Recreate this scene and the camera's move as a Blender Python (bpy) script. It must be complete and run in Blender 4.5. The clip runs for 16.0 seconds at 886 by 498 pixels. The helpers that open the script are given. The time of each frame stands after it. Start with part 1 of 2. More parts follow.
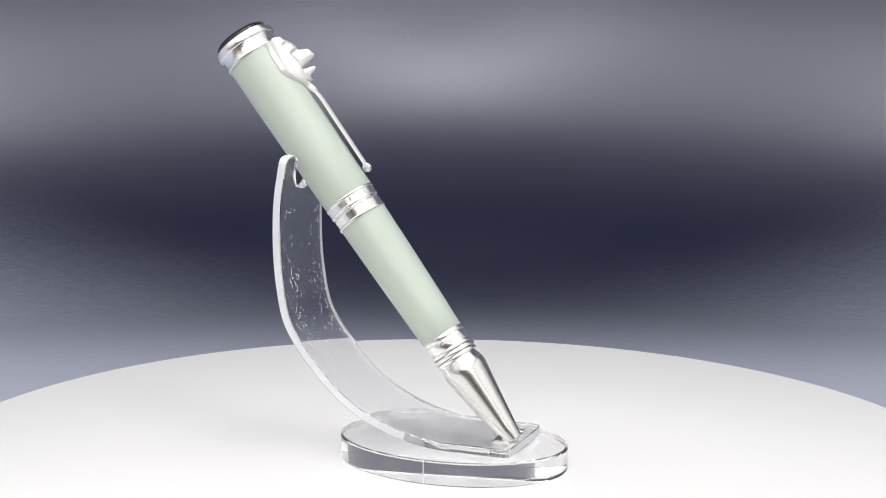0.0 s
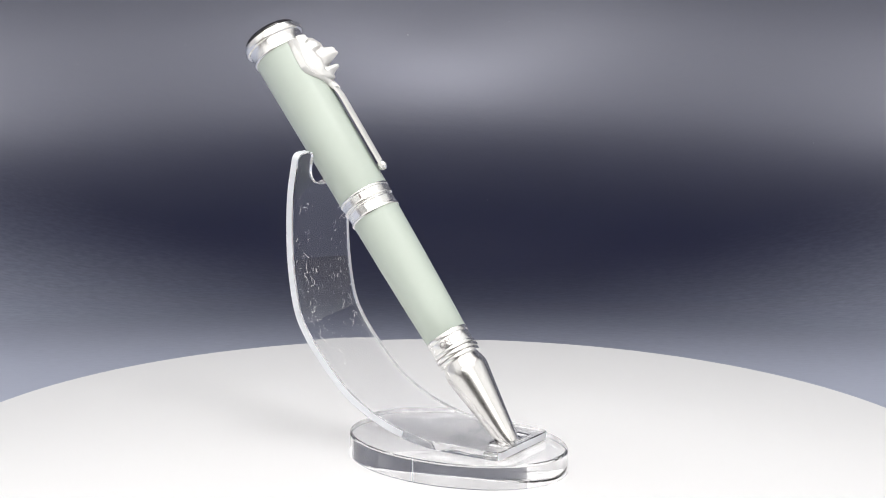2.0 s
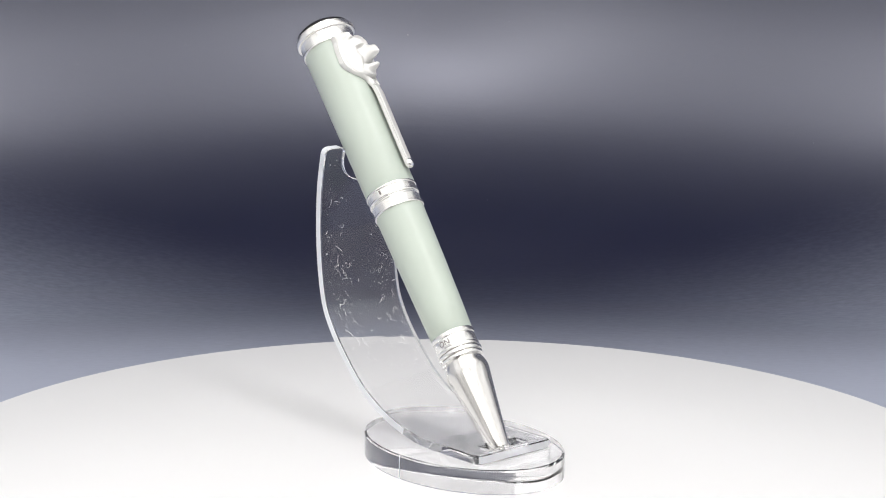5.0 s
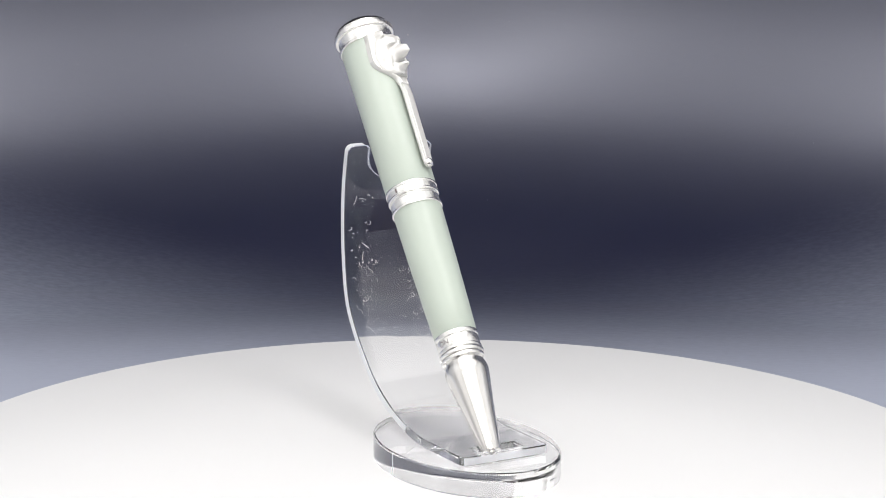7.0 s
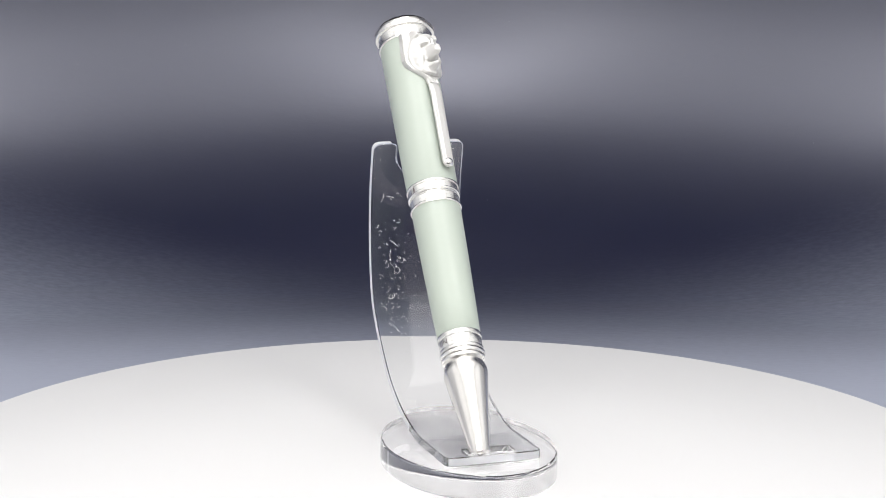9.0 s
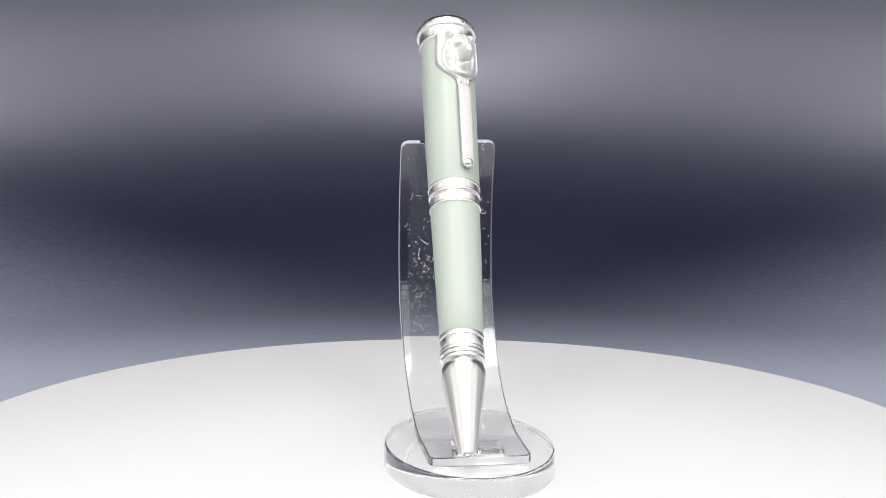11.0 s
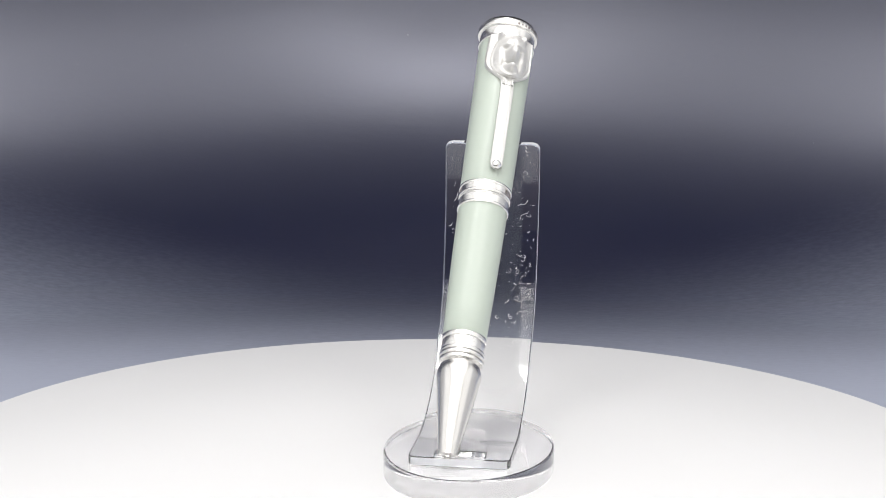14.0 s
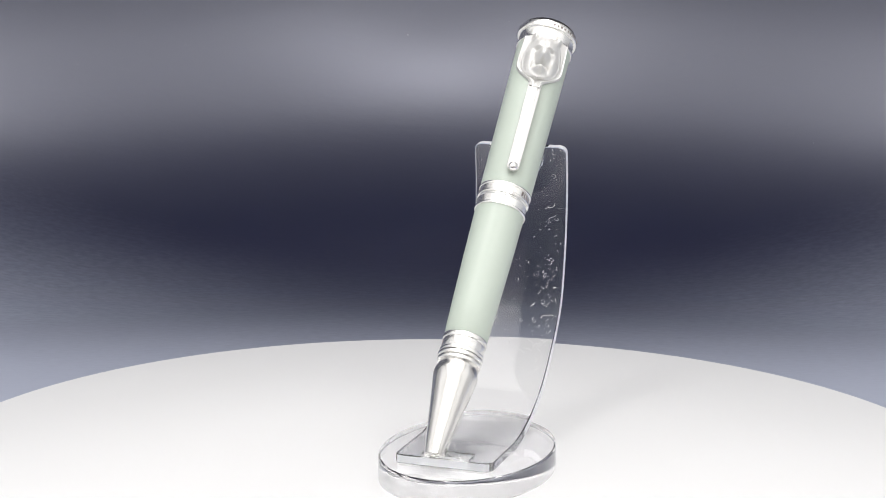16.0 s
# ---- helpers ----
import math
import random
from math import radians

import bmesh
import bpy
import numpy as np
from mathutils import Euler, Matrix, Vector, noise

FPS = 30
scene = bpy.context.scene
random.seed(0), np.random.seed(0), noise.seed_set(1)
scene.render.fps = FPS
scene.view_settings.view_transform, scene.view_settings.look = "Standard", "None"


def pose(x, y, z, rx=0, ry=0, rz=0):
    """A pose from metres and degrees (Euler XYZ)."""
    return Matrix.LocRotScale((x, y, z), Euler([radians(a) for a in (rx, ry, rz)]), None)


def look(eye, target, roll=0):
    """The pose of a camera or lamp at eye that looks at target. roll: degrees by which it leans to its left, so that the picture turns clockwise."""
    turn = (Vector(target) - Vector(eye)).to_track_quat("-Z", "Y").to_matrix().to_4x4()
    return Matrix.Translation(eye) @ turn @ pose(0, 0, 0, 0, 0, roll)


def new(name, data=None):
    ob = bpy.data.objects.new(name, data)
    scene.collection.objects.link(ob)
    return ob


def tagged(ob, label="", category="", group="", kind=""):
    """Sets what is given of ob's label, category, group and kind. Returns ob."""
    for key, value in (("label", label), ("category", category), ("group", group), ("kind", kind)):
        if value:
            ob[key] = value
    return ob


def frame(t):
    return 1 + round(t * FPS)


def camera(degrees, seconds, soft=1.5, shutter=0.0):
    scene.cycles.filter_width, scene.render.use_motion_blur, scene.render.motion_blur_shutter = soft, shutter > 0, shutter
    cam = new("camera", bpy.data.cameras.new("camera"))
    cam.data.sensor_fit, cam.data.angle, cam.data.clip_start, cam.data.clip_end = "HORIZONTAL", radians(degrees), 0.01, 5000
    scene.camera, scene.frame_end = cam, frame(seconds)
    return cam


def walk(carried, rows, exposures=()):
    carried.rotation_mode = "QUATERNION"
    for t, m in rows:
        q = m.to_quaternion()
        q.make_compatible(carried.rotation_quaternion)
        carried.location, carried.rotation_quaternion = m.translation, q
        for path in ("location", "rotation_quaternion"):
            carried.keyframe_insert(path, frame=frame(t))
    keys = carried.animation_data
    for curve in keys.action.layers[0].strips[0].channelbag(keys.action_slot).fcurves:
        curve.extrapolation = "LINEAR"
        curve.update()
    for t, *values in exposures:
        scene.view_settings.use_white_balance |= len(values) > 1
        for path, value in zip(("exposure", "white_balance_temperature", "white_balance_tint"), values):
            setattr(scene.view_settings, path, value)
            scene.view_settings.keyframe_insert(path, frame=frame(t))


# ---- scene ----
MM = 0.001
EYE = Vector((0.0, -0.51, 0.15875))
PITCH, YAW, ROLL = radians(10.9765), radians(-0.0834), 0.4216
AHEAD = Vector((math.sin(YAW) * math.cos(PITCH), math.cos(YAW) * math.cos(PITCH), -math.sin(PITCH)))
cam = camera(25.25, 16.0, soft=0.95)
STAND_POSE = look(EYE, EYE + AHEAD, ROLL)
walk(cam, [(0.0, STAND_POSE), (16.0, STAND_POSE)], exposures=[(0.0, 0.33), (16.0, 0.33)])

# ---- light: a softbox in the roof of a small photo booth ----
world = bpy.data.worlds.new("world")
world.use_nodes = True
world.node_tree.nodes["Background"].inputs["Color"].default_value = (0.8, 0.85, 1.0, 1)
world.node_tree.nodes["Background"].inputs["Strength"].default_value = 0.1
scene.world = world


def area_lamp(name, eye, target, wide, deep, power, colour=(1, 1, 1)):
    data = bpy.data.lights.new(name, "AREA")
    data.shape, data.size, data.size_y, data.energy, data.color = "RECTANGLE", wide, deep, power, colour
    ob = new(name, data)
    ob.matrix_world = look(eye, target)
    return ob


for side in (-1, 1):
    strip_lamp = area_lamp("roof_softbox_light", (side * 0.185, -0.20, 0.80), (side * 0.17, -0.18, 0), 0.09, 0.90, 1.45, (1.0, 0.975, 0.975))
    strip_lamp.data.shape = "ELLIPSE"
area_lamp("roof_panel_light", (0, -0.38, 0.86), (0, -0.38, 0), 1.3, 1.2, 4.9, (1.0, 0.985, 0.96))
# added fill above the open front, whitens the metal; no lamp known there
area_lamp("front_fill_light", (0, -1.25, 0.60), (0, 0, 0.10), 1.5, 0.54, 4.2, (1.0, 0.985, 0.96))
# added fill lamps left and right, brighten metal and side walls
for side in (-1, 1):
    area_lamp("side_fill_light", (side * 0.74, -0.18, 0.42), (0, 0.05, 0.05), 1.05, 0.80, 1.0, (1.0, 0.985, 0.96))
scene.cycles.caustics_reflective, scene.cycles.caustics_refractive = False, True
scene.cycles.max_bounces, scene.cycles.transmission_bounces, scene.cycles.glossy_bounces = 32, 32, 12


# ---- materials ----
def material(name, colour, rough=0.5, metal=0.0, spots=0.0, spot_size=40.0, bump=0.0, bump_size=400.0, **more):
    """A surface with colour that varies at two scales, and a fine relief."""
    m = bpy.data.materials.new(name)
    m.use_nodes = True
    n, l = m.node_tree.nodes, m.node_tree.links
    b = n["Principled BSDF"]
    b.inputs["Base Color"].default_value = (*colour, 1)
    b.inputs["Roughness"].default_value, b.inputs["Metallic"].default_value = rough, metal
    for key, value in more.items():
        b.inputs[key.replace("_", " ")].default_value = value
    where = n.new("ShaderNodeTexCoord")
    if spots:
        big, small, mix, ramp = (n.new(k) for k in ("ShaderNodeTexNoise", "ShaderNodeTexNoise", "ShaderNodeMath", "ShaderNodeMixRGB"))
        for tex, size in ((big, spot_size), (small, spot_size * 12)):
            tex.inputs["Scale"].default_value, tex.inputs["Detail"].default_value = size, 4
            l.new(where.outputs["Object"], tex.inputs["Vector"])
        mix.operation = "MULTIPLY_ADD"
        mix.inputs[1].default_value = 0.4
        l.new(small.outputs["Fac"], mix.inputs[0])
        l.new(big.outputs["Fac"], mix.inputs[2])
        ramp.inputs["Color1"].default_value = (*[c * (1 - spots) for c in colour], 1)
        ramp.inputs["Color2"].default_value = (*[min(1, c * (1 + spots)) for c in colour], 1)
        l.new(mix.outputs[0], ramp.inputs["Fac"])
        l.new(ramp.outputs[0], b.inputs["Base Color"])
    if bump:
        tex, rel = n.new("ShaderNodeTexNoise"), n.new("ShaderNodeBump")
        tex.inputs["Scale"].default_value, tex.inputs["Detail"].default_value = bump_size, 3
        l.new(where.outputs["Object"], tex.inputs["Vector"])
        l.new(tex.outputs["Fac"], rel.inputs["Height"])
        rel.inputs["Strength"].default_value, rel.inputs["Distance"].default_value = bump, 0.0005
        l.new(rel.outputs[0], b.inputs["Normal"])
    return m


SAGE = material("sage_lacquer", (0.48, 0.54, 0.475), 0.38, spots=0.03, spot_size=60, Coat_Weight=0.3, Coat_Roughness=0.2)
SILVER = material("polished_silver", (0.86, 0.855, 0.835), 0.24, 1.0, spots=0.03, spot_size=150, bump=0.02, bump_size=900)
CAST = material("satin_cast_silver", (0.70, 0.695, 0.675), 0.56, 0.55, spots=0.05, spot_size=300, bump=0.05, bump_size=1500)
BRUSHED = material("satin_steel", (0.74, 0.73, 0.71), 0.22, 1.0, spots=0.04, spot_size=120)
BLACK = material("black_resin", (0.012, 0.011, 0.013), 0.12)
ENGRAVED = material("darkened_engraving", (0.27, 0.235, 0.225), 0.35, 0.8)
PLATTER = material("white_platter_plastic", (0.80, 0.80, 0.80), 0.45, spots=0.01, spot_size=12, bump=0.03, bump_size=1500)
def vinyl_with_painted_light():
    """Navy satin sheet; the light on its foot is painted into the colour; fine grain."""
    m = material("navy_vinyl_painted_light", (0.03, 0.031, 0.052), 0.315, spots=0.12, spot_size=9, IOR=1.56, Specular_IOR_Level=1.0, Specular_Tint=(0.87, 0.89, 1.0, 1))
    n, l = m.node_tree.nodes, m.node_tree.links
    where, axes, grain, add, ramp = (n.new(k) for k in ("ShaderNodeTexCoord", "ShaderNodeSeparateXYZ", "ShaderNodeTexNoise", "ShaderNodeMath", "ShaderNodeValToRGB"))
    l.new(where.outputs["UV"], axes.inputs[0])
    drawn, weave, relief = (n.new(k) for k in ("ShaderNodeMapping", "ShaderNodeTexNoise", "ShaderNodeBump"))
    drawn.inputs["Scale"].default_value = (0.3, 1, 1)
    l.new(where.outputs["Object"], drawn.inputs["Vector"])
    l.new(drawn.outputs[0], grain.inputs["Vector"])
    l.new(drawn.outputs[0], weave.inputs["Vector"])
    weave.inputs["Scale"].default_value, weave.inputs["Detail"].default_value = 260, 5
    l.new(weave.outputs["Fac"], relief.inputs["Height"])
    relief.inputs["Strength"].default_value, relief.inputs["Distance"].default_value = 0.10, 0.0006
    l.new(relief.outputs[0], n["Principled BSDF"].inputs["Normal"])
    grain.inputs["Scale"].default_value, grain.inputs["Detail"].default_value = 700, 2
    add.operation = "MULTIPLY_ADD"
    add.inputs[1].default_value = 0.04
    l.new(grain.outputs["Fac"], add.inputs[0])
    l.new(axes.outputs["Y"], add.inputs[2])
    l.new(add.outputs[0], ramp.inputs["Fac"])
    # grey end of the ramp stands in for light caught by the sweep's foot
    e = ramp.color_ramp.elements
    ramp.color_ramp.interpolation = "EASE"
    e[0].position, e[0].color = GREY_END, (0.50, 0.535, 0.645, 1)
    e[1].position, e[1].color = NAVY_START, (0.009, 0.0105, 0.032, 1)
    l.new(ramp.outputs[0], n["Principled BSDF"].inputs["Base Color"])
    return m


# painted light: full up to GREY_END, gone at NAVY_START
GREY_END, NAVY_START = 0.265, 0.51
SHEET = vinyl_with_painted_light()
BOOTH = material("white_booth_fabric", (0.8, 0.8, 0.8), 0.9, spots=0.03, spot_size=6, bump=0.1, bump_size=700)
ROOM = material("dark_room_paint", (0.10, 0.085, 0.08), 0.8, spots=0.08, spot_size=3)
DARK = material("dark_plastic", (0.05, 0.05, 0.055), 0.5, spots=0.1)
ACRYLIC = material("clear_acrylic", (0.998, 0.998, 1.0), 0.0, Transmission_Weight=1.0, IOR=1.49, Specular_IOR_Level=0.8)
THICK = material("thick_clear_acrylic", (0.87, 0.87, 0.875), 0.0, Transmission_Weight=1.0, IOR=1.49, Specular_IOR_Level=0.5)
EDGE = material("polished_acrylic_edge", (0.94, 0.96, 1.0), 0.3, Transmission_Weight=0.38, IOR=1.49, bump=0.03, bump_size=1500)
LINT = material("grey_lint", (0.3, 0.3, 0.32), 0.8)
DUST = material("white_dust", (0.9, 0.9, 0.9), 0.7)


# ---- mesh helpers ----
def mesh_of(bm, name, mat, sharp=35):
    bmesh.ops.recalc_face_normals(bm, faces=bm.faces)
    me = bpy.data.meshes.new(name)
    bm.to_mesh(me)
    bm.free()
    for p in me.polygons:
        p.use_smooth = True
    me.set_sharp_from_angle(angle=radians(sharp))
    me.materials.append(mat)
    return me


def part(name, bm, mat, parent=None, label="", sharp=35):
    ob = new(name, mesh_of(bm, name, mat, sharp))
    ob.parent = parent
    return tagged(ob, label) if label else ob


def lathe(profile, steps=96, unit=MM):
    """A solid of revolution about z from rows of (height, radius)."""
    bm = bmesh.new()
    rings = []
    for z, r in profile:
        if r <= 1e-6:
            rings.append([bm.verts.new((0, 0, z * unit))])
        else:
            rings.append([bm.verts.new((r * unit * math.cos(2 * math.pi * k / steps), r * unit * math.sin(2 * math.pi * k / steps), z * unit)) for k in range(steps)])
    for a, b in zip(rings, rings[1:]):
        for k in range(steps):
            j = (k + 1) % steps
            if len(a) == 1 and len(b) > 1:
                bm.faces.new((a[0], b[j], b[k]))
            elif len(b) == 1 and len(a) > 1:
                bm.faces.new((a[k], a[j], b[0]))
            elif len(a) > 1:
                bm.faces.new((a[k], a[j], b[j], b[k]))
    return bm


def box(bm, x0, x1, y0, y1, z0, z1):
    made = bmesh.ops.create_cube(bm, size=1)["verts"]
    for v in made:
        v.co = Vector((x0 + (v.co.x + 0.5) * (x1 - x0), y0 + (v.co.y + 0.5) * (y1 - y0), z0 + (v.co.z + 0.5) * (z1 - z0)))
    return made


def glide_through(points, count):
    """Evenly spaced points on a smooth curve through the given ones."""
    pts = [Vector(p) for p in points]
    pts = [pts[0] * 2 - pts[1]] + pts + [pts[-1] * 2 - pts[-2]]
    fine = []
    for a, b, c, d in zip(pts, pts[1:], pts[2:], pts[3:]):
        for k in range(24):
            t = k / 24
            fine.append(0.5 * (2 * b + (c - a) * t + (2 * a - 5 * b + 4 * c - d) * t * t + (3 * b - a - 3 * c + d) * t ** 3))
    fine.append(pts[-2])
    for _ in range(8):
        fine = [fine[0]] + [(a + 2 * b + c) / 4 for a, b, c in zip(fine, fine[1:], fine[2:])] + [fine[-1]]
    far = [0.0]
    for a, b in zip(fine, fine[1:]):
        far.append(far[-1] + (b - a).length)
    out = []
    for k in range(count):
        want, i = far[-1] * k / (count - 1), 0
        while i < len(far) - 2 and far[i + 1] < want:
            i += 1
        out.append(fine[i].lerp(fine[i + 1], (want - far[i]) / max(1e-9, far[i + 1] - far[i])))
    return out, far[-1]


# ---- the booth: table, backdrop, walls, roof ----
FLOOR = -0.055


BEND, SWEEP, LEAN = 0.42, 0.19, 0.5


def bow(x):
    """How far the sheet's bent edge comes forward beside the middle."""
    return 1.5 * x * x / (1 + (x / 0.45) ** 2)


def backdrop():
    """A sheet that lies on the table and sweeps up behind, bowed round the turntable."""
    bm = bmesh.new()
    uv = bm.loops.layers.uv.new("UVMap")
    rows = [(-0.22, FLOOR + 0.002, -0.22), (0.0, FLOOR + 0.002, 0.0)] + [(y, FLOOR + 0.002, y) for y in (0.1, 0.2, 0.3, 0.36, 0.4)]
    turn = radians(90 - LEAN)
    for k in range(33):
        a = turn * k / 32
        rows.append((BEND + SWEEP * math.sin(a), FLOOR + 0.002 + SWEEP * (1 - math.cos(a)), BEND + SWEEP * a))
    y0, z0, run0 = rows[-1]
    rows += [(y0 + up * math.cos(turn), z0 + up * math.sin(turn), run0 + up) for up in (0.04, 0.1, 0.3, 0.8)]
    columns = [-0.74 + 1.48 * k / 48 for k in range(49)]
    last = None
    for y, z, run in rows:
        sway = min(1.0, max(0.0, (y + 0.1) / 0.4))
        # the UV run dips beside the middle, so the painted light climbs at the sides
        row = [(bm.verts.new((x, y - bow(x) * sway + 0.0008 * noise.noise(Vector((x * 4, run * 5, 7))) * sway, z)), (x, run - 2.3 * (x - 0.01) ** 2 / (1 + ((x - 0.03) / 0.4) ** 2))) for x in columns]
        if last:
            for k in range(48):
                face = (last[k], last[k + 1], row[k + 1], row[k])
                for loop, (v, place) in zip(bm.faces.new([q[0] for q in face]).loops, face):
                    loop[uv].uv = place
        last = row
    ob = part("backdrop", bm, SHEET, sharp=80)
    return tagged(ob, "dark navy satin sheet with light painted in grey at its foot", "backdrop", kind="structure")


def booth():
    roof = 0.88
    for name, dims in (("floor", (-0.82, 0.82, -0.24, 0.72, FLOOR - 0.03, FLOOR)), ("wall_north", (-0.82, 0.82, 0.70, 0.72, FLOOR, roof)),
                       ("wall_south", (-0.82, 0.82, -1.34, -1.32, 0.36, roof)), ("wall_west", (-0.82, -0.80, -1.32, 0.70, FLOOR, roof)),
                       ("wall_east", (0.80, 0.82, -1.32, 0.70, FLOOR, roof)), ("ceiling", (-0.82, 0.82, -1.32, 0.72, roof, roof + 0.02))):
        bm = bmesh.new()
        box(bm, *dims)
        tagged(part(name, bm, BOOTH), "plain white fabric side of a photo booth", "wall" if "wall" in name else name, kind="structure")


def dark_room():
    """The unlit room that the booth's open front looks into, and the dark table before the sheet."""
    bm = bmesh.new()
    box(bm, -0.79, 0.79, -0.95, -0.245, FLOOR - 0.03, FLOOR - 0.001)
    tagged(part("table_top", bm, ROOM), "plain dark table top before the sheet", "table", kind="structure")
    for name, dims in (("room_floor", (-1.6, 1.6, -3.4, -0.24, -0.80, -0.77)), ("room_wall_south", (-1.6, 1.6, -3.42, -3.40, -0.80, 1.6)), ("room_wall_west", (-1.62, -1.6, -3.4, -0.24, -0.80, 1.6)),
                       ("room_wall_east", (1.6, 1.62, -3.4, -0.24, -0.80, 1.6)), ("room_ceiling", (-1.6, 1.6, -3.4, -1.345, 1.6, 1.62))):
        bm = bmesh.new()
        box(bm, *dims)
        tagged(part(name, bm, ROOM), "plain dark side of an unlit room", "ceiling" if "ceiling" in name else "floor" if "floor" in name else "wall", kind="structure")


backdrop()
booth()
dark_room()


def backdrop_specks():
    """A few flecks of dust on the upright part of the sheet."""
    rng = random.Random(11)
    bm = bmesh.new()
    for k in range(11):
        x, z = (rng.uniform(-0.23, 0.23), rng.uniform(0.0, 0.085)) if k > 3 else ((0.167, 0.070), (-0.022, 0.066), (0.058, 0.056), (0.022, -0.016))[k]
        a = math.acos(max(-1, 1 - (z - FLOOR - 0.002) / SWEEP))
        centre = Vector((x, BEND + SWEEP * math.sin(a) - bow(x) - 0.0025, z))
        size = rng.uniform(0.00012, 0.0003)
        made = bmesh.ops.create_icosphere(bm, subdivisions=1, radius=size)["verts"]
        tilt = rng.uniform(0, 3.1)
        for v in made:
            q = Vector((v.co.x * rng.uniform(1.5, 2.2), v.co.y * 0.4, v.co.z * 0.6))
            v.co = Matrix.Rotation(tilt, 3, "Y") @ q + centre
    tagged(part("backdrop_dust", bm, LINT), "tiny pale dust flecks on the dark sheet", "dust", kind="stuff")


backdrop_specks()


# ---- turntable ----
def turntable():
    table = new("turntable")
    tagged(table, "motor turntable with a round glossy white platter", "turntable")
    table.location.z = FLOOR + 0.002
    up = -FLOOR / MM - 2.0
    part("housing", lathe([(0.1, 0), (0.1, 96), (2, 98), (up - 19, 98), (up - 15, 95), (up - 15, 0)], 96), DARK, table, "dark plastic motor housing")
    part("spindle", lathe([(up - 15.5, 0), (up - 15.5, 20), (up - 13.9, 20), (up - 13.9, 0)], 48), DARK, table)
    top = part("platter", lathe([(-14, 0), (-14, 146), (-13, 147.4), (-1.6, 148.0), (-0.6, 147.7), (0, 146.8), (0, 60), (0, 0)], 180), PLATTER, table, "round white platter")
    return top, up * MM


# ---- acrylic stand ----
BASE_TOP = 6.66
HALF = 13.35


def base_plate(stand):
    bm = lathe([(0.12, 0), (0.12, 0.992), (0.4, 1.0), (BASE_TOP - 0.5, 1.0), (BASE_TOP - 0.12, 0.992), (BASE_TOP, 0.978), (BASE_TOP, 0)], 128, 1.0)
    for v in bm.verts:
        a = math.atan2(v.co.y, v.co.x)
        edge = 1 + 0.0004 * noise.noise(Vector((a * 9, v.co.z * 0.7, 3)))
        v.co = Vector((v.co.x * 31.84 * edge, v.co.y * 22.59 * edge, v.co.z)) * MM
    ob = part("base_plate", bm, THICK, stand, "thick oval clear acrylic base", sharp=12)
    bm = lathe([(0.3, 0), (0.3, 0.13), (BASE_TOP - 0.4, 0.13), (BASE_TOP - 0.4, 0)], 8)
    a = radians(270.7)
    bmesh.ops.translate(bm, verts=bm.verts, vec=Vector((31.84 * math.cos(a), 22.56 * math.sin(a), 0)) * MM)
    part("seam", bm, EDGE, ob, "fine upright moulding seam")
    return ob


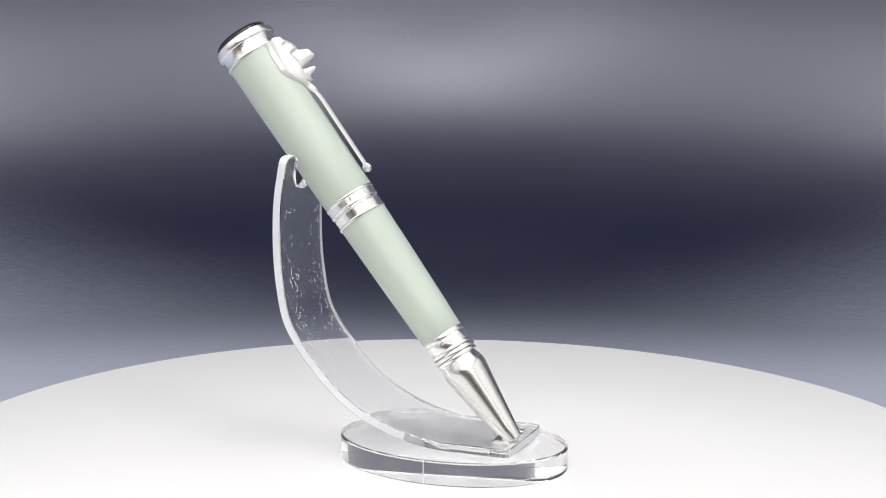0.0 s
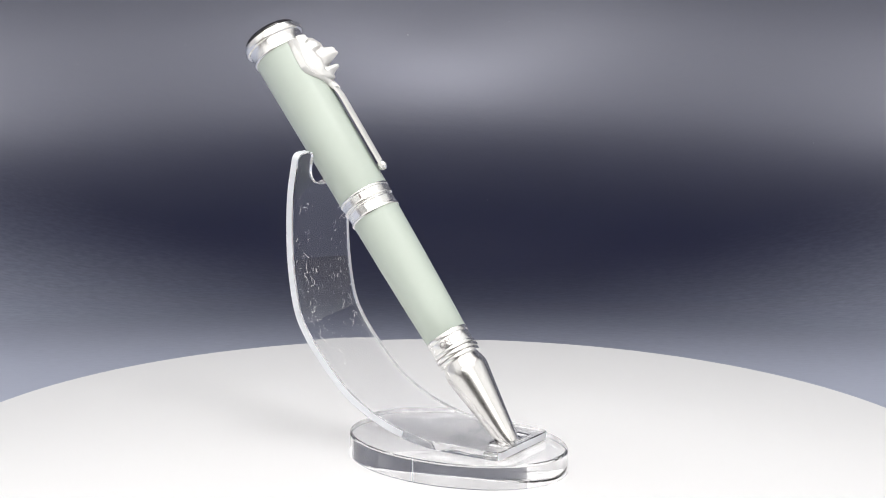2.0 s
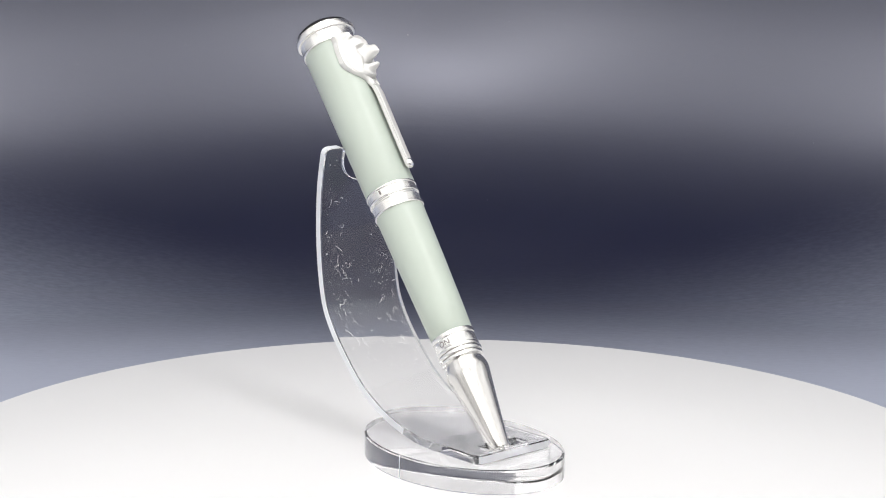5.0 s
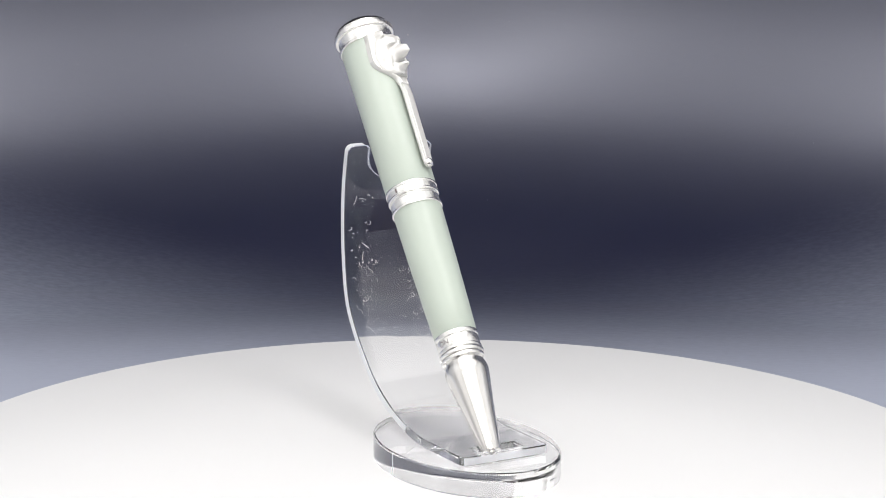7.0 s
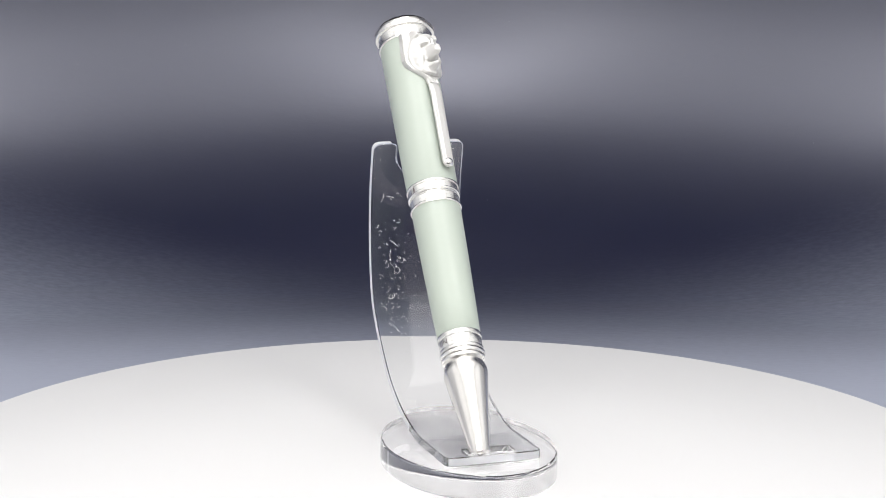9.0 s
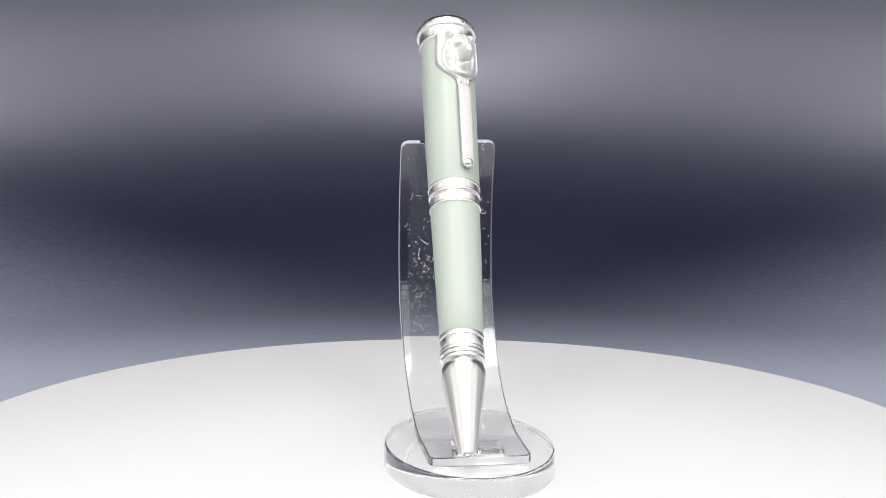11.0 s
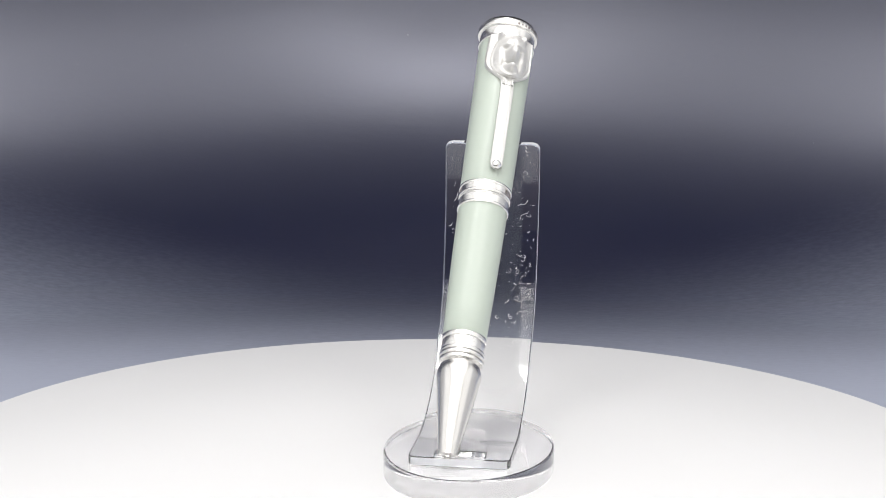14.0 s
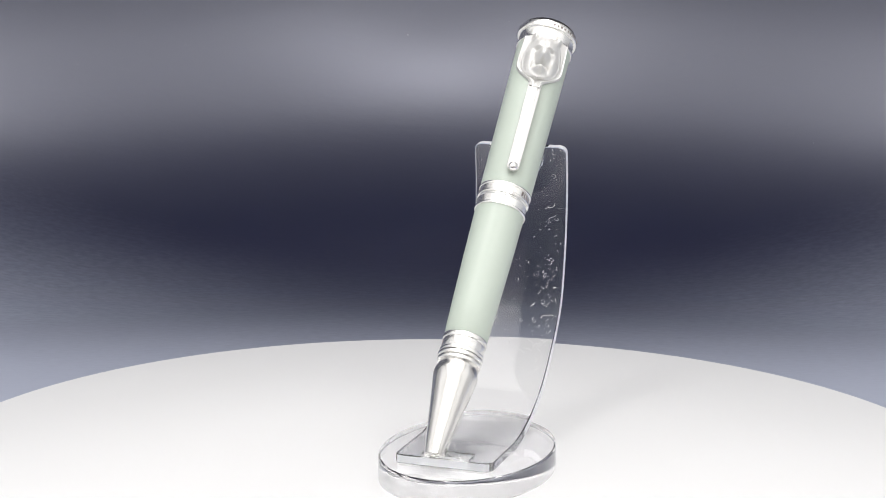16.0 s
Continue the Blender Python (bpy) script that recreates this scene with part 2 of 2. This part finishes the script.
def strip(stand):
    """One bent strip: foot with a slot, curved back, and a cradle notch at the top."""
    shift = 1.07
    back = [(19.9, 6.79), (11.6, 6.79), (4.0, 6.79), (-3.0, 6.97), (-12.0, 8.9), (-20.8, 12.3), (-29.2, 17.6), (-36.8, 25.2), (-41.9, 31.5), (-45.6, 38.6), (-47.7, 50.0), (-48.3, 61.0), (-47.9, 71.5), (-46.1, 82.5)]
    line, length = glide_through([(x + shift, 0, z) for x, z in back], 141)

    def at(u):
        f = min(max(u / length, 0), 1) * 140
        i = min(int(f), 139)
        return line[i].lerp(line[i + 1], f - i)

    slot0, slot1, sl, sr = 2.6, 7.0, -6.6, 6.4
    notch, mouth, rows = length - 10.0, 6.3, []
    for u in [0, 0.1, 0.3, 0.6, 1.0, 1.5, 2.0, 2.4]:
        rows.append((u, HALF - (2.4 - math.sqrt(max(0, 2.4 ** 2 - (2.4 - min(u, 2.4)) ** 2))), sl, sr, True))
    rows += [(slot0, HALF, sl, sr, False), (slot1, HALF, sl, sr, True)]
    for k in range(1, 64):
        f = k / 64
        rows.append((slot1 + (notch - slot1) * f, HALF, sl * (1 - f), sr * (1 - f), True))
    rows.append((notch, HALF, 0, 0, False))
    for k in range(1, 17):
        a = math.pi / 2 * k / 16
        rows.append((notch + mouth * (1 - math.cos(a)), HALF, -mouth * math.sin(a), mouth * math.sin(a), False))
    top = notch + mouth
    for k in range(1, 15):
        u = top + (length - top) * k / 14
        left = length - u
        w = HALF - (2.0 - math.sqrt(max(0, 4.0 - (2.0 - min(left, 2.0)) ** 2)))
        e = mouth + 1.8 - math.sqrt(max(0, 3.24 - (1.8 - min(left, 1.8)) ** 2))
        rows.append((u, w, -e, e, False))
    bm = bmesh.new()
    grid = [[bm.verts.new(Vector((at(u).x, v - 0.55 * math.sin(math.pi * u / length), at(u).z)) * MM) for v in (-w, a, b, w)] for u, w, a, b, solid in rows]
    for (lo, hi, row) in zip(grid, grid[1:], rows):
        for c in (0, 1, 2):
            if c != 1 or row[4]:
                bm.faces.new((lo[c], lo[c + 1], hi[c + 1], hi[c]))
    bmesh.ops.remove_doubles(bm, verts=bm.verts, dist=1e-7)
    bmesh.ops.dissolve_degenerate(bm, edges=bm.edges, dist=1e-7)
    bmesh.ops.recalc_face_normals(bm, faces=bm.faces)
    bm.faces.ensure_lookup_table()
    up = bm.faces[0].normal.z > 0
    bmesh.ops.solidify(bm, geom=list(bm.faces), thickness=-0.0024 if up else 0.0024)
    bmesh.ops.recalc_face_normals(bm, faces=bm.faces)
    for f in bm.faces:
        c = f.calc_center_median() / MM
        n = f.normal
        f.material_index = int((c.z > 9.7 and not (c.z > 60 and abs(c.y) < 8.2) and (abs(n.y) > 0.4 or (c.z > 60 and abs(n.z) > 0.7))) or (c.z < 10.5 and c.x > 20.5 and abs(n.x) > 0.7))
    turned = [e for e in bm.edges if len(e.link_faces) == 2 and e.calc_face_angle() > radians(55)]
    bmesh.ops.bevel(bm, geom=turned, offset=0.00022, segments=1, affect="EDGES", profile=0.5)
    ob = part("bent_strip", bm, ACRYLIC, stand, "bent clear acrylic strip with a notched top", sharp=18)
    ob.data.materials.append(EDGE)

    def at_strip(u):
        d = (at(u + 0.8) - at(u - 0.8)).normalized()
        return at(u), Vector((d.z, 0, -d.x))

    dust(stand, at_strip, notch - 1.5)
    return ob


def dust(stand, at_strip, length_free):
    """Lint and specks that cling to both faces of the strip."""
    rng = random.Random(5)
    bm = bmesh.new()
    for k in range(360):
        u = rng.choice((rng.gauss(88, 14), rng.gauss(70, 10), rng.uniform(48, 122)))
        v = rng.choice((rng.gauss(-7.5, 2.4), rng.uniform(-12, 12), rng.gauss(8.5, 2.2)))
        if not (45 < u < 124 and abs(v) < 12.4) or (u > length_free and abs(v) < 8.6):
            continue
        off = rng.choice((-0.03, 2.43, 2.43))
        long = rng.choice((0.2, 0.3, 0.5, 0.8)) * rng.uniform(0.7, 1.6)
        if rng.random() < 0.16:
            long = rng.uniform(1.5, 3.4)
        way, curl, wide = rng.uniform(0, 6.28), rng.uniform(-1.5, 1.5), rng.uniform(0.04, 0.075)
        steps = 3 if long < 1 else 9
        last = None
        for i in range(steps + 1):
            p, n = at_strip(u)
            side = Vector((math.cos(way + 1.57), math.sin(way + 1.57)))
            ring = []
            for f, lift in ((-1, 0), (0, 0.05), (1, 0)):
                q, m = at_strip(u + side.x * wide * f)
                ring.append(bm.verts.new((q + m * (off + (lift if off > 0 else -lift)) + Vector((0, v + side.y * wide * f, 0))) * MM))
            if last:
                for j in (0, 1):
                    bm.faces.new((last[j], last[j + 1], ring[j + 1], ring[j]))
            last = ring
            u += math.cos(way) * long / steps
            v += math.sin(way) * long / steps
            way += curl * rng.uniform(0.2, 1.0) * (0.4 if long < 1 else 0.8)
    return tagged(part("dust", bm, DUST, stand), "white lint and dust specks", kind="stuff")


def pen_stand():
    stand = new("pen_stand")
    tagged(stand, "clear acrylic pen stand with curved back on oval base", "pen stand")
    for clear in (base_plate(stand), strip(stand)):
        clear.visible_shadow = False  # clear panes that let the light through
    return stand


# ---- pen ----
TIP = Vector((15.94, -3.11, 10.56)) * MM
CAP = Vector((-63.53, 1.75, 110.30)) * MM
CLIP_WAY = Vector((0.740, 0.361, 0.568))


def pen_frame():
    z = (CAP - TIP).normalized()
    x = (CLIP_WAY - z * CLIP_WAY.dot(z)).normalized()
    y = z.cross(x)
    m = Matrix((x, y, z)).transposed().to_4x4()
    m.translation = TIP
    return m


def rounded(z0, z1, r, c=0.18, inner=None):
    """Profile rows of a ring with softened edges."""
    i = r - 0.8 if inner is None else inner
    return [(z0, i), (z0, r - c), (z0 + c * 0.3, r - c * 0.3), (z0 + c, r), (z1 - c, r), (z1 - c * 0.3, r - c * 0.3), (z1, r - c), (z1, i)]


def on_shell(s, across, radius):
    """A point of the pen: height s, distance across the clip's middle line round the barrel, radius; in mm."""
    a = across / max(radius, 1)
    return Vector((radius * math.cos(a), radius * math.sin(a), s)) * MM


def clip_half_width(s):
    """Half the width of the clip plate at height s."""
    rows = [(106.2, 1.75), (107.8, 1.9), (108.7, 2.6), (109.8, 4.2), (111.2, 5.9), (112.8, 7.3), (114.4, 7.8), (118, 7.7), (121.5, 7.4), (123.2, 7.4)]
    for (a, wa), (b, wb) in zip(rows, rows[1:]):
        if a <= s <= b:
            f = (s - a) / (b - a)
            return wa + (wb - wa) * f
    return rows[0][1]


def clip_plate():
    """Shield-shaped plate that hugs the cap, with a raised double rim."""
    bm = bmesh.new()
    grid = []
    n, m = 60, 32
    for i in range(n + 1):
        s = 106.2 + (123.2 - 106.2) * i / n
        w, row = clip_half_width(s), []
        for j in range(m + 1):
            f = -1 + 2 * j / m
            inward = (1 - abs(f)) * w
            lift = 0.45 + 0.5 * math.exp(-((inward - 0.55) / 0.34) ** 2) + 0.2 * math.exp(-((inward - 1.4) / 0.3) ** 2)
            if inward < 0.3:
                lift *= 0.35 + inward / 0.3 * 0.65
            low = max(0.0, 1 - (s - 106.2) / 4.0)
            lift += 0.9 * low
            row.append(bm.verts.new(on_shell(s, f * w, 7.75 + lift)))
        grid.append(row)
    for a, b in zip(grid, grid[1:]):
        for j in range(m):
            bm.faces.new((a[j], a[j + 1], b[j + 1], b[j]))
    under = bmesh.ops.extrude_face_region(bm, geom=list(bm.faces))
    for v in under["geom"]:
        if isinstance(v, bmesh.types.BMVert):
            r = Vector((v.co.x, v.co.y, 0))
            v.co -= r.normalized() * (r.length - 7.55 * MM if v.co.z > 108 * MM else 0.9 * MM)
    return bm


def clip_bar():
    """Slim tapering bar with a lengthwise ridge, kept off the cap."""
    bm = bmesh.new()
    rows = []
    for i in range(41):
        f = i / 40
        s = 108.6 - f * 29.3
        r = 7.9 + 1.2 * math.sin(min(1, f * 5) * math.pi / 2) - 0.35 * f
        w = 1.85 - 0.15 * f
        end = (79.3 + 1.7) - s
        if end > 0:
            w *= math.sqrt(max(0.02, 1 - (end / 1.75) ** 2))
        shape = [(-w, -0.45), (-w, 0.15), (-w * 0.86, 0.32), (-w * 0.55, 0.36), (-w * 0.45, 0.5), (w * 0.45, 0.5), (w * 0.55, 0.36), (w * 0.86, 0.32), (w, 0.15), (w, -0.45)]
        rows.append([bm.verts.new(Vector((r + dz, a, s)) * MM) for a, dz in shape])
    for a, b in zip(rows, rows[1:]):
        for j in range(len(a)):
            k = (j + 1) % len(a)
            bm.faces.new((a[j], a[k], b[k], b[j]))
    bm.faces.new(rows[0])
    bm.faces.new(rows[-1][::-1])
    return bm


def bump_at(s, a, cs, ca, rs, ra, h, power=1.0):
    d = ((s - cs) / rs) ** 2 + ((a - ca) / ra) ** 2
    return h * math.exp(-(d ** power))


def mask_half_width(s):
    """Half the width of the head's rounded five-sided outline at height s."""
    rows = [(108.9, 0.0), (109.3, 2.2), (110.3, 3.6), (112.4, 4.9), (114.6, 5.3), (117.0, 5.1), (119.6, 4.3), (121.4, 3.5), (122.1, 2.4), (122.4, 0.0)]
    for (a, wa), (b, wb) in zip(rows, rows[1:]):
        if a <= s <= b:
            f = (s - a) / (b - a)
            return (wa + (wb - wa) * f) * 1.1
    return 0.0


def animal_head():
    """A wolf's head in relief: brow, cheeks, long muzzle, jaw, pricked ears."""
    bm = bmesh.new()
    grid = []
    n, m = 84, 72
    for i in range(n + 1):
        s = 107.2 + 16.6 * i / n
        row = []
        for j in range(m + 1):
            a = -6.4 + 12.8 * j / m
            wide = mask_half_width(s)
            inside = max(0.0, 1 - (abs(a) / max(wide, 0.01)) ** 4) if wide > 0.05 else 0.0
            h = 1.5 * inside + 0.5 * math.exp(-((abs(a) - wide) / 0.38) ** 2) * (wide > 0.3)
            h += bump_at(s, a, 119.4, 0, 1.9, 3.0, 1.1, 1.3)
            h += bump_at(s, a, 115.6, 0, 2.1, 1.7, 3.3, 1.8)
            h += bump_at(s, a, 114.2, 0, 0.7, 0.8, 0.7)
            h += bump_at(s, a, 111.4, 0, 1.0, 1.4, 2.2, 1.6)
            h -= bump_at(s, a, 112.9, 0, 0.42, 1.5, 0.7)
            h -= bump_at(s, a, 119.0, 0, 1.6, 0.35, 0.3)
            for side in (-1, 1):
                h += bump_at(s, a, 122.4, side * 3.5, 1.3, 0.8, 1.6, 1.4)
                h -= bump_at(s, a, 117.6, side * 1.9, 0.55, 0.9, 0.55)
                h += bump_at(s, a, 118.6, side * 2.0, 0.4, 1.1, 0.35)
                h += bump_at(s, a, 114.4, side * 3.5, 1.7, 1.0, 0.5)
                h -= bump_at(s, a, 114.3, side * 0.6, 0.25, 0.3, 0.3)
                h -= bump_at(s, a, 112.2, side * 2.4, 1.2, 0.35, 0.35)
            fur = noise.noise(Vector((s * 0.55, a * 1.2, 1.7))) * 0.16 + noise.noise(Vector((s * 1.3, a * 2.6, 4.2))) * 0.07
            h += fur * min(1.0, max(0.0, h))
            row.append(bm.verts.new(on_shell(s, a, 8.0 + h * 1.2)))
        grid.append(row)
    for a, b in zip(grid, grid[1:]):
        for j in range(m):
            bm.faces.new((a[j], a[j + 1], b[j + 1], b[j]))
    low = [f for f in bm.faces if max(Vector((v.co.x, v.co.y)).length for v in f.verts) < 8.25 * MM]
    bmesh.ops.delete(bm, geom=low, context="FACES")
    loose = [e for e in bm.edges if len(e.link_faces) == 1]
    made = bmesh.ops.extrude_edge_only(bm, edges=loose)
    for v in made["geom"]:
        if isinstance(v, bmesh.types.BMVert):
            r = Vector((v.co.x, v.co.y, 0))
            v.co -= r.normalized() * (r.length - 7.6 * MM)
    return bm


def lettering(words, s, angle, radius, size):
    """Engraved capitals round the pen, tops towards the cap, middle at the given angle."""
    curve = bpy.data.curves.new("lettering", "FONT")
    curve.body, curve.size, curve.align_x, curve.align_y = words, size * 1.4, "CENTER", "CENTER"
    curve.resolution_u = 3
    holder = new("lettering", curve)
    flat = holder.to_mesh()
    bm = bmesh.new()
    bm.from_mesh(flat)
    holder.to_mesh_clear()
    bpy.data.objects.remove(holder)
    bmesh.ops.subdivide_edges(bm, edges=[e for e in bm.edges if e.calc_length() > 0.4], cuts=2)
    bmesh.ops.triangulate(bm, faces=bm.faces)
    for v in bm.verts:
        a = radians(angle) + v.co.x / radius
        v.co = Vector((radius * math.cos(a), radius * math.sin(a), s + v.co.y)) * MM
    made = bmesh.ops.extrude_face_region(bm, geom=list(bm.faces))
    for v in made["geom"]:
        if isinstance(v, bmesh.types.BMVert):
            v.co -= Vector((v.co.x, v.co.y, 0)).normalized() * 0.0002
    return bm


def engraved_bar(s, angle, radius, half_wide, half_high):
    """A small plain bar let into a band at height s, at an angle from the clip."""
    bm = bmesh.new()
    box(bm, -half_wide * MM, half_wide * MM, -0.1 * MM, 0.1 * MM, -half_high * MM, half_high * MM)
    bmesh.ops.transform(bm, matrix=Matrix.Rotation(radians(angle), 4, "Z") @ Matrix.Translation(Vector((radius, 0, s)) * MM) @ Matrix.Rotation(radians(90), 4, "Z"), verts=bm.verts)
    return bm


def ballpoint_pen():
    pen = new("ballpoint_pen")
    tagged(pen, "sage green lacquer ballpoint pen with polished silver fittings", "pen")
    cone = part("tip_cone", lathe([(-4.2, 0), (-4.2, 0.45), (-3.3, 0.75), (-3.1, 1.1), (-2.3, 1.3), (-2.3, 2.5), (-2.2, 2.68), (-1.9, 2.78), (1.0, 3.18), (6, 3.88), (11, 4.6), (15, 5.2), (18.2, 5.68), (19.6, 5.88), (20.4, 5.93), (21.2, 5.88), (22.3, 5.6), (23.2, 5.25), (24.2, 5.2), (24.2, 0)]), BRUSHED, pen, "satin metal writing tip cone")
    part("ring", lathe(rounded(23.9, 24.9, 5.9)), SILVER, pen)
    part("ring", lathe(rounded(25.0, 26.3, 6.12, 0.4)), SILVER, pen)
    part("ring", lathe(rounded(26.4, 27.4, 5.95)), SILVER, pen)
    band = part("lettered_band", lathe(rounded(27.3, 30.3, 5.78)), SILVER, pen, "polished silver band with engraved letters")
    part("lettering", lettering("ON", 28.8, -91, 5.80, 1.55), ENGRAVED, band, "darkened engraved capitals")
    part("ring", lathe(rounded(30.2, 31.5, 6.0)), SILVER, pen)
    part("barrel", lathe([(31.3, 0), (31.3, 5.75), (31.45, 5.85), (40, 6.15), (55, 6.55), (69.6, 6.82), (70.0, 6.82), (70.0, 0)]), SAGE, pen, "smooth sage green lacquer barrel")
    part("ring", lathe(rounded(69.6, 70.5, 7.2, 0.3)), SILVER, pen)
    part("centre_band", lathe([(70.4, 6), (70.4, 6.75), (72.6, 6.95), (72.8, 6.8), (73.0, 6.6), (73.6, 6.6), (73.6, 6)]), SILVER, pen, "polished silver centre band")
    part("ring", lathe(rounded(73.4, 74.2, 7.25, 0.3)), SILVER, pen)
    engraved = part("engraved_band", lathe([(74.1, 6), (74.1, 7.05), (75.9, 7.1), (75.9, 6)]), SILVER, pen, "silver band with engraved marks")
    for angle, wide in ((-86, 0.28), (40, 0.3), (48, 0.22), (56, 0.3), (64, 0.26)):
        part("engraved_mark", engraved_bar(75.0, angle, 7.02, wide, 0.6), ENGRAVED, engraved, "small darkened engraved bar")
    part("ring", lathe(rounded(75.8, 76.6, 7.36, 0.3)), SILVER, pen)
    part("cap", lathe([(76.4, 0), (76.4, 7.1), (76.6, 7.16), (95, 7.4), (110, 7.6), (123.2, 7.75), (123.2, 0)]), SAGE, pen, "smooth sage green lacquer cap")
    part("ring", lathe(rounded(122.9, 123.8, 8.1, 0.3)), SILVER, pen)
    part("cap_band", lathe([(123.7, 7), (123.7, 7.85), (124.2, 7.8), (126.6, 7.85), (126.9, 8.0), (126.9, 7)]), SILVER, pen, "polished silver cap band")
    top_ring = part("ring", lathe(rounded(126.6, 128.5, 8.66, 0.35)), SILVER, pen)
    for k in range(10):
        part("engraved_mark", engraved_bar(127.5, 6 + 7.5 * k, 8.58, (0.32, 0.2, 0.26)[k % 3], 0.33), ENGRAVED, top_ring, "small darkened engraved bar")
    part("cap_rim", lathe([(128.3, 6), (128.3, 8.25), (128.8, 8.2), (129.0, 7.9), (129.0, 6)]), SILVER, pen)
    top = part("cap_top", lathe([(128.5, 0), (128.5, 7.8), (129.2, 7.85), (129.85, 7.55), (130.45, 6.7), (130.85, 5.1), (131.1, 2.6), (131.15, 0)]), BLACK, pen, "glossy black resin dome on the cap")
    part("inlay", lathe([(130.5, 0), (130.5, 4.0), (131.08, 3.6), (131.22, 2), (131.26, 0)]), PLATTER, top, "plain white round inlay")
    clip = part("clip", clip_plate(), CAST, pen, "silver clip with shield plate and ball end", sharp=60)
    part("clip_bar", clip_bar(), CAST, clip, sharp=30)
    bm = bmesh.new()
    bmesh.ops.create_uvsphere(bm, u_segments=24, v_segments=14, radius=1.4 * MM)
    bmesh.ops.translate(bm, verts=bm.verts, vec=Vector((8.6, 0, 80.7)) * MM)
    part("clip_ball", bm, SILVER, clip, sharp=80)
    part("wolf_head", animal_head(), CAST, clip, "cast silver wolf head relief", sharp=70)
    return pen


platter, PLATTER_TOP = turntable()
stand = pen_stand()
pen = ballpoint_pen()


# ---- what moves: platter, stand and pen turn together ----
def platter_turn(t):
    """The turn of the platter in degrees at t seconds."""
    return -90 - (-68.707 + 5.56027 * t - 0.00429 * t * t)


def motions():
    times = [0.5 * k for k in range(33)]
    shift = pose(0.0010, 0.00671, 0)
    walk(platter, [(t, pose(0, 0, PLATTER_TOP, 0, 0, platter_turn(t))) for t in times])
    walk(stand, [(t, pose(0, 0, 0, 0, 0, platter_turn(t)) @ shift @ pose(-0.00107, 0, 0)) for t in times])
    walk(pen, [(t, pose(0, 0, 0, 0, 0, platter_turn(t)) @ shift @ pen_frame()) for t in times])


motions()
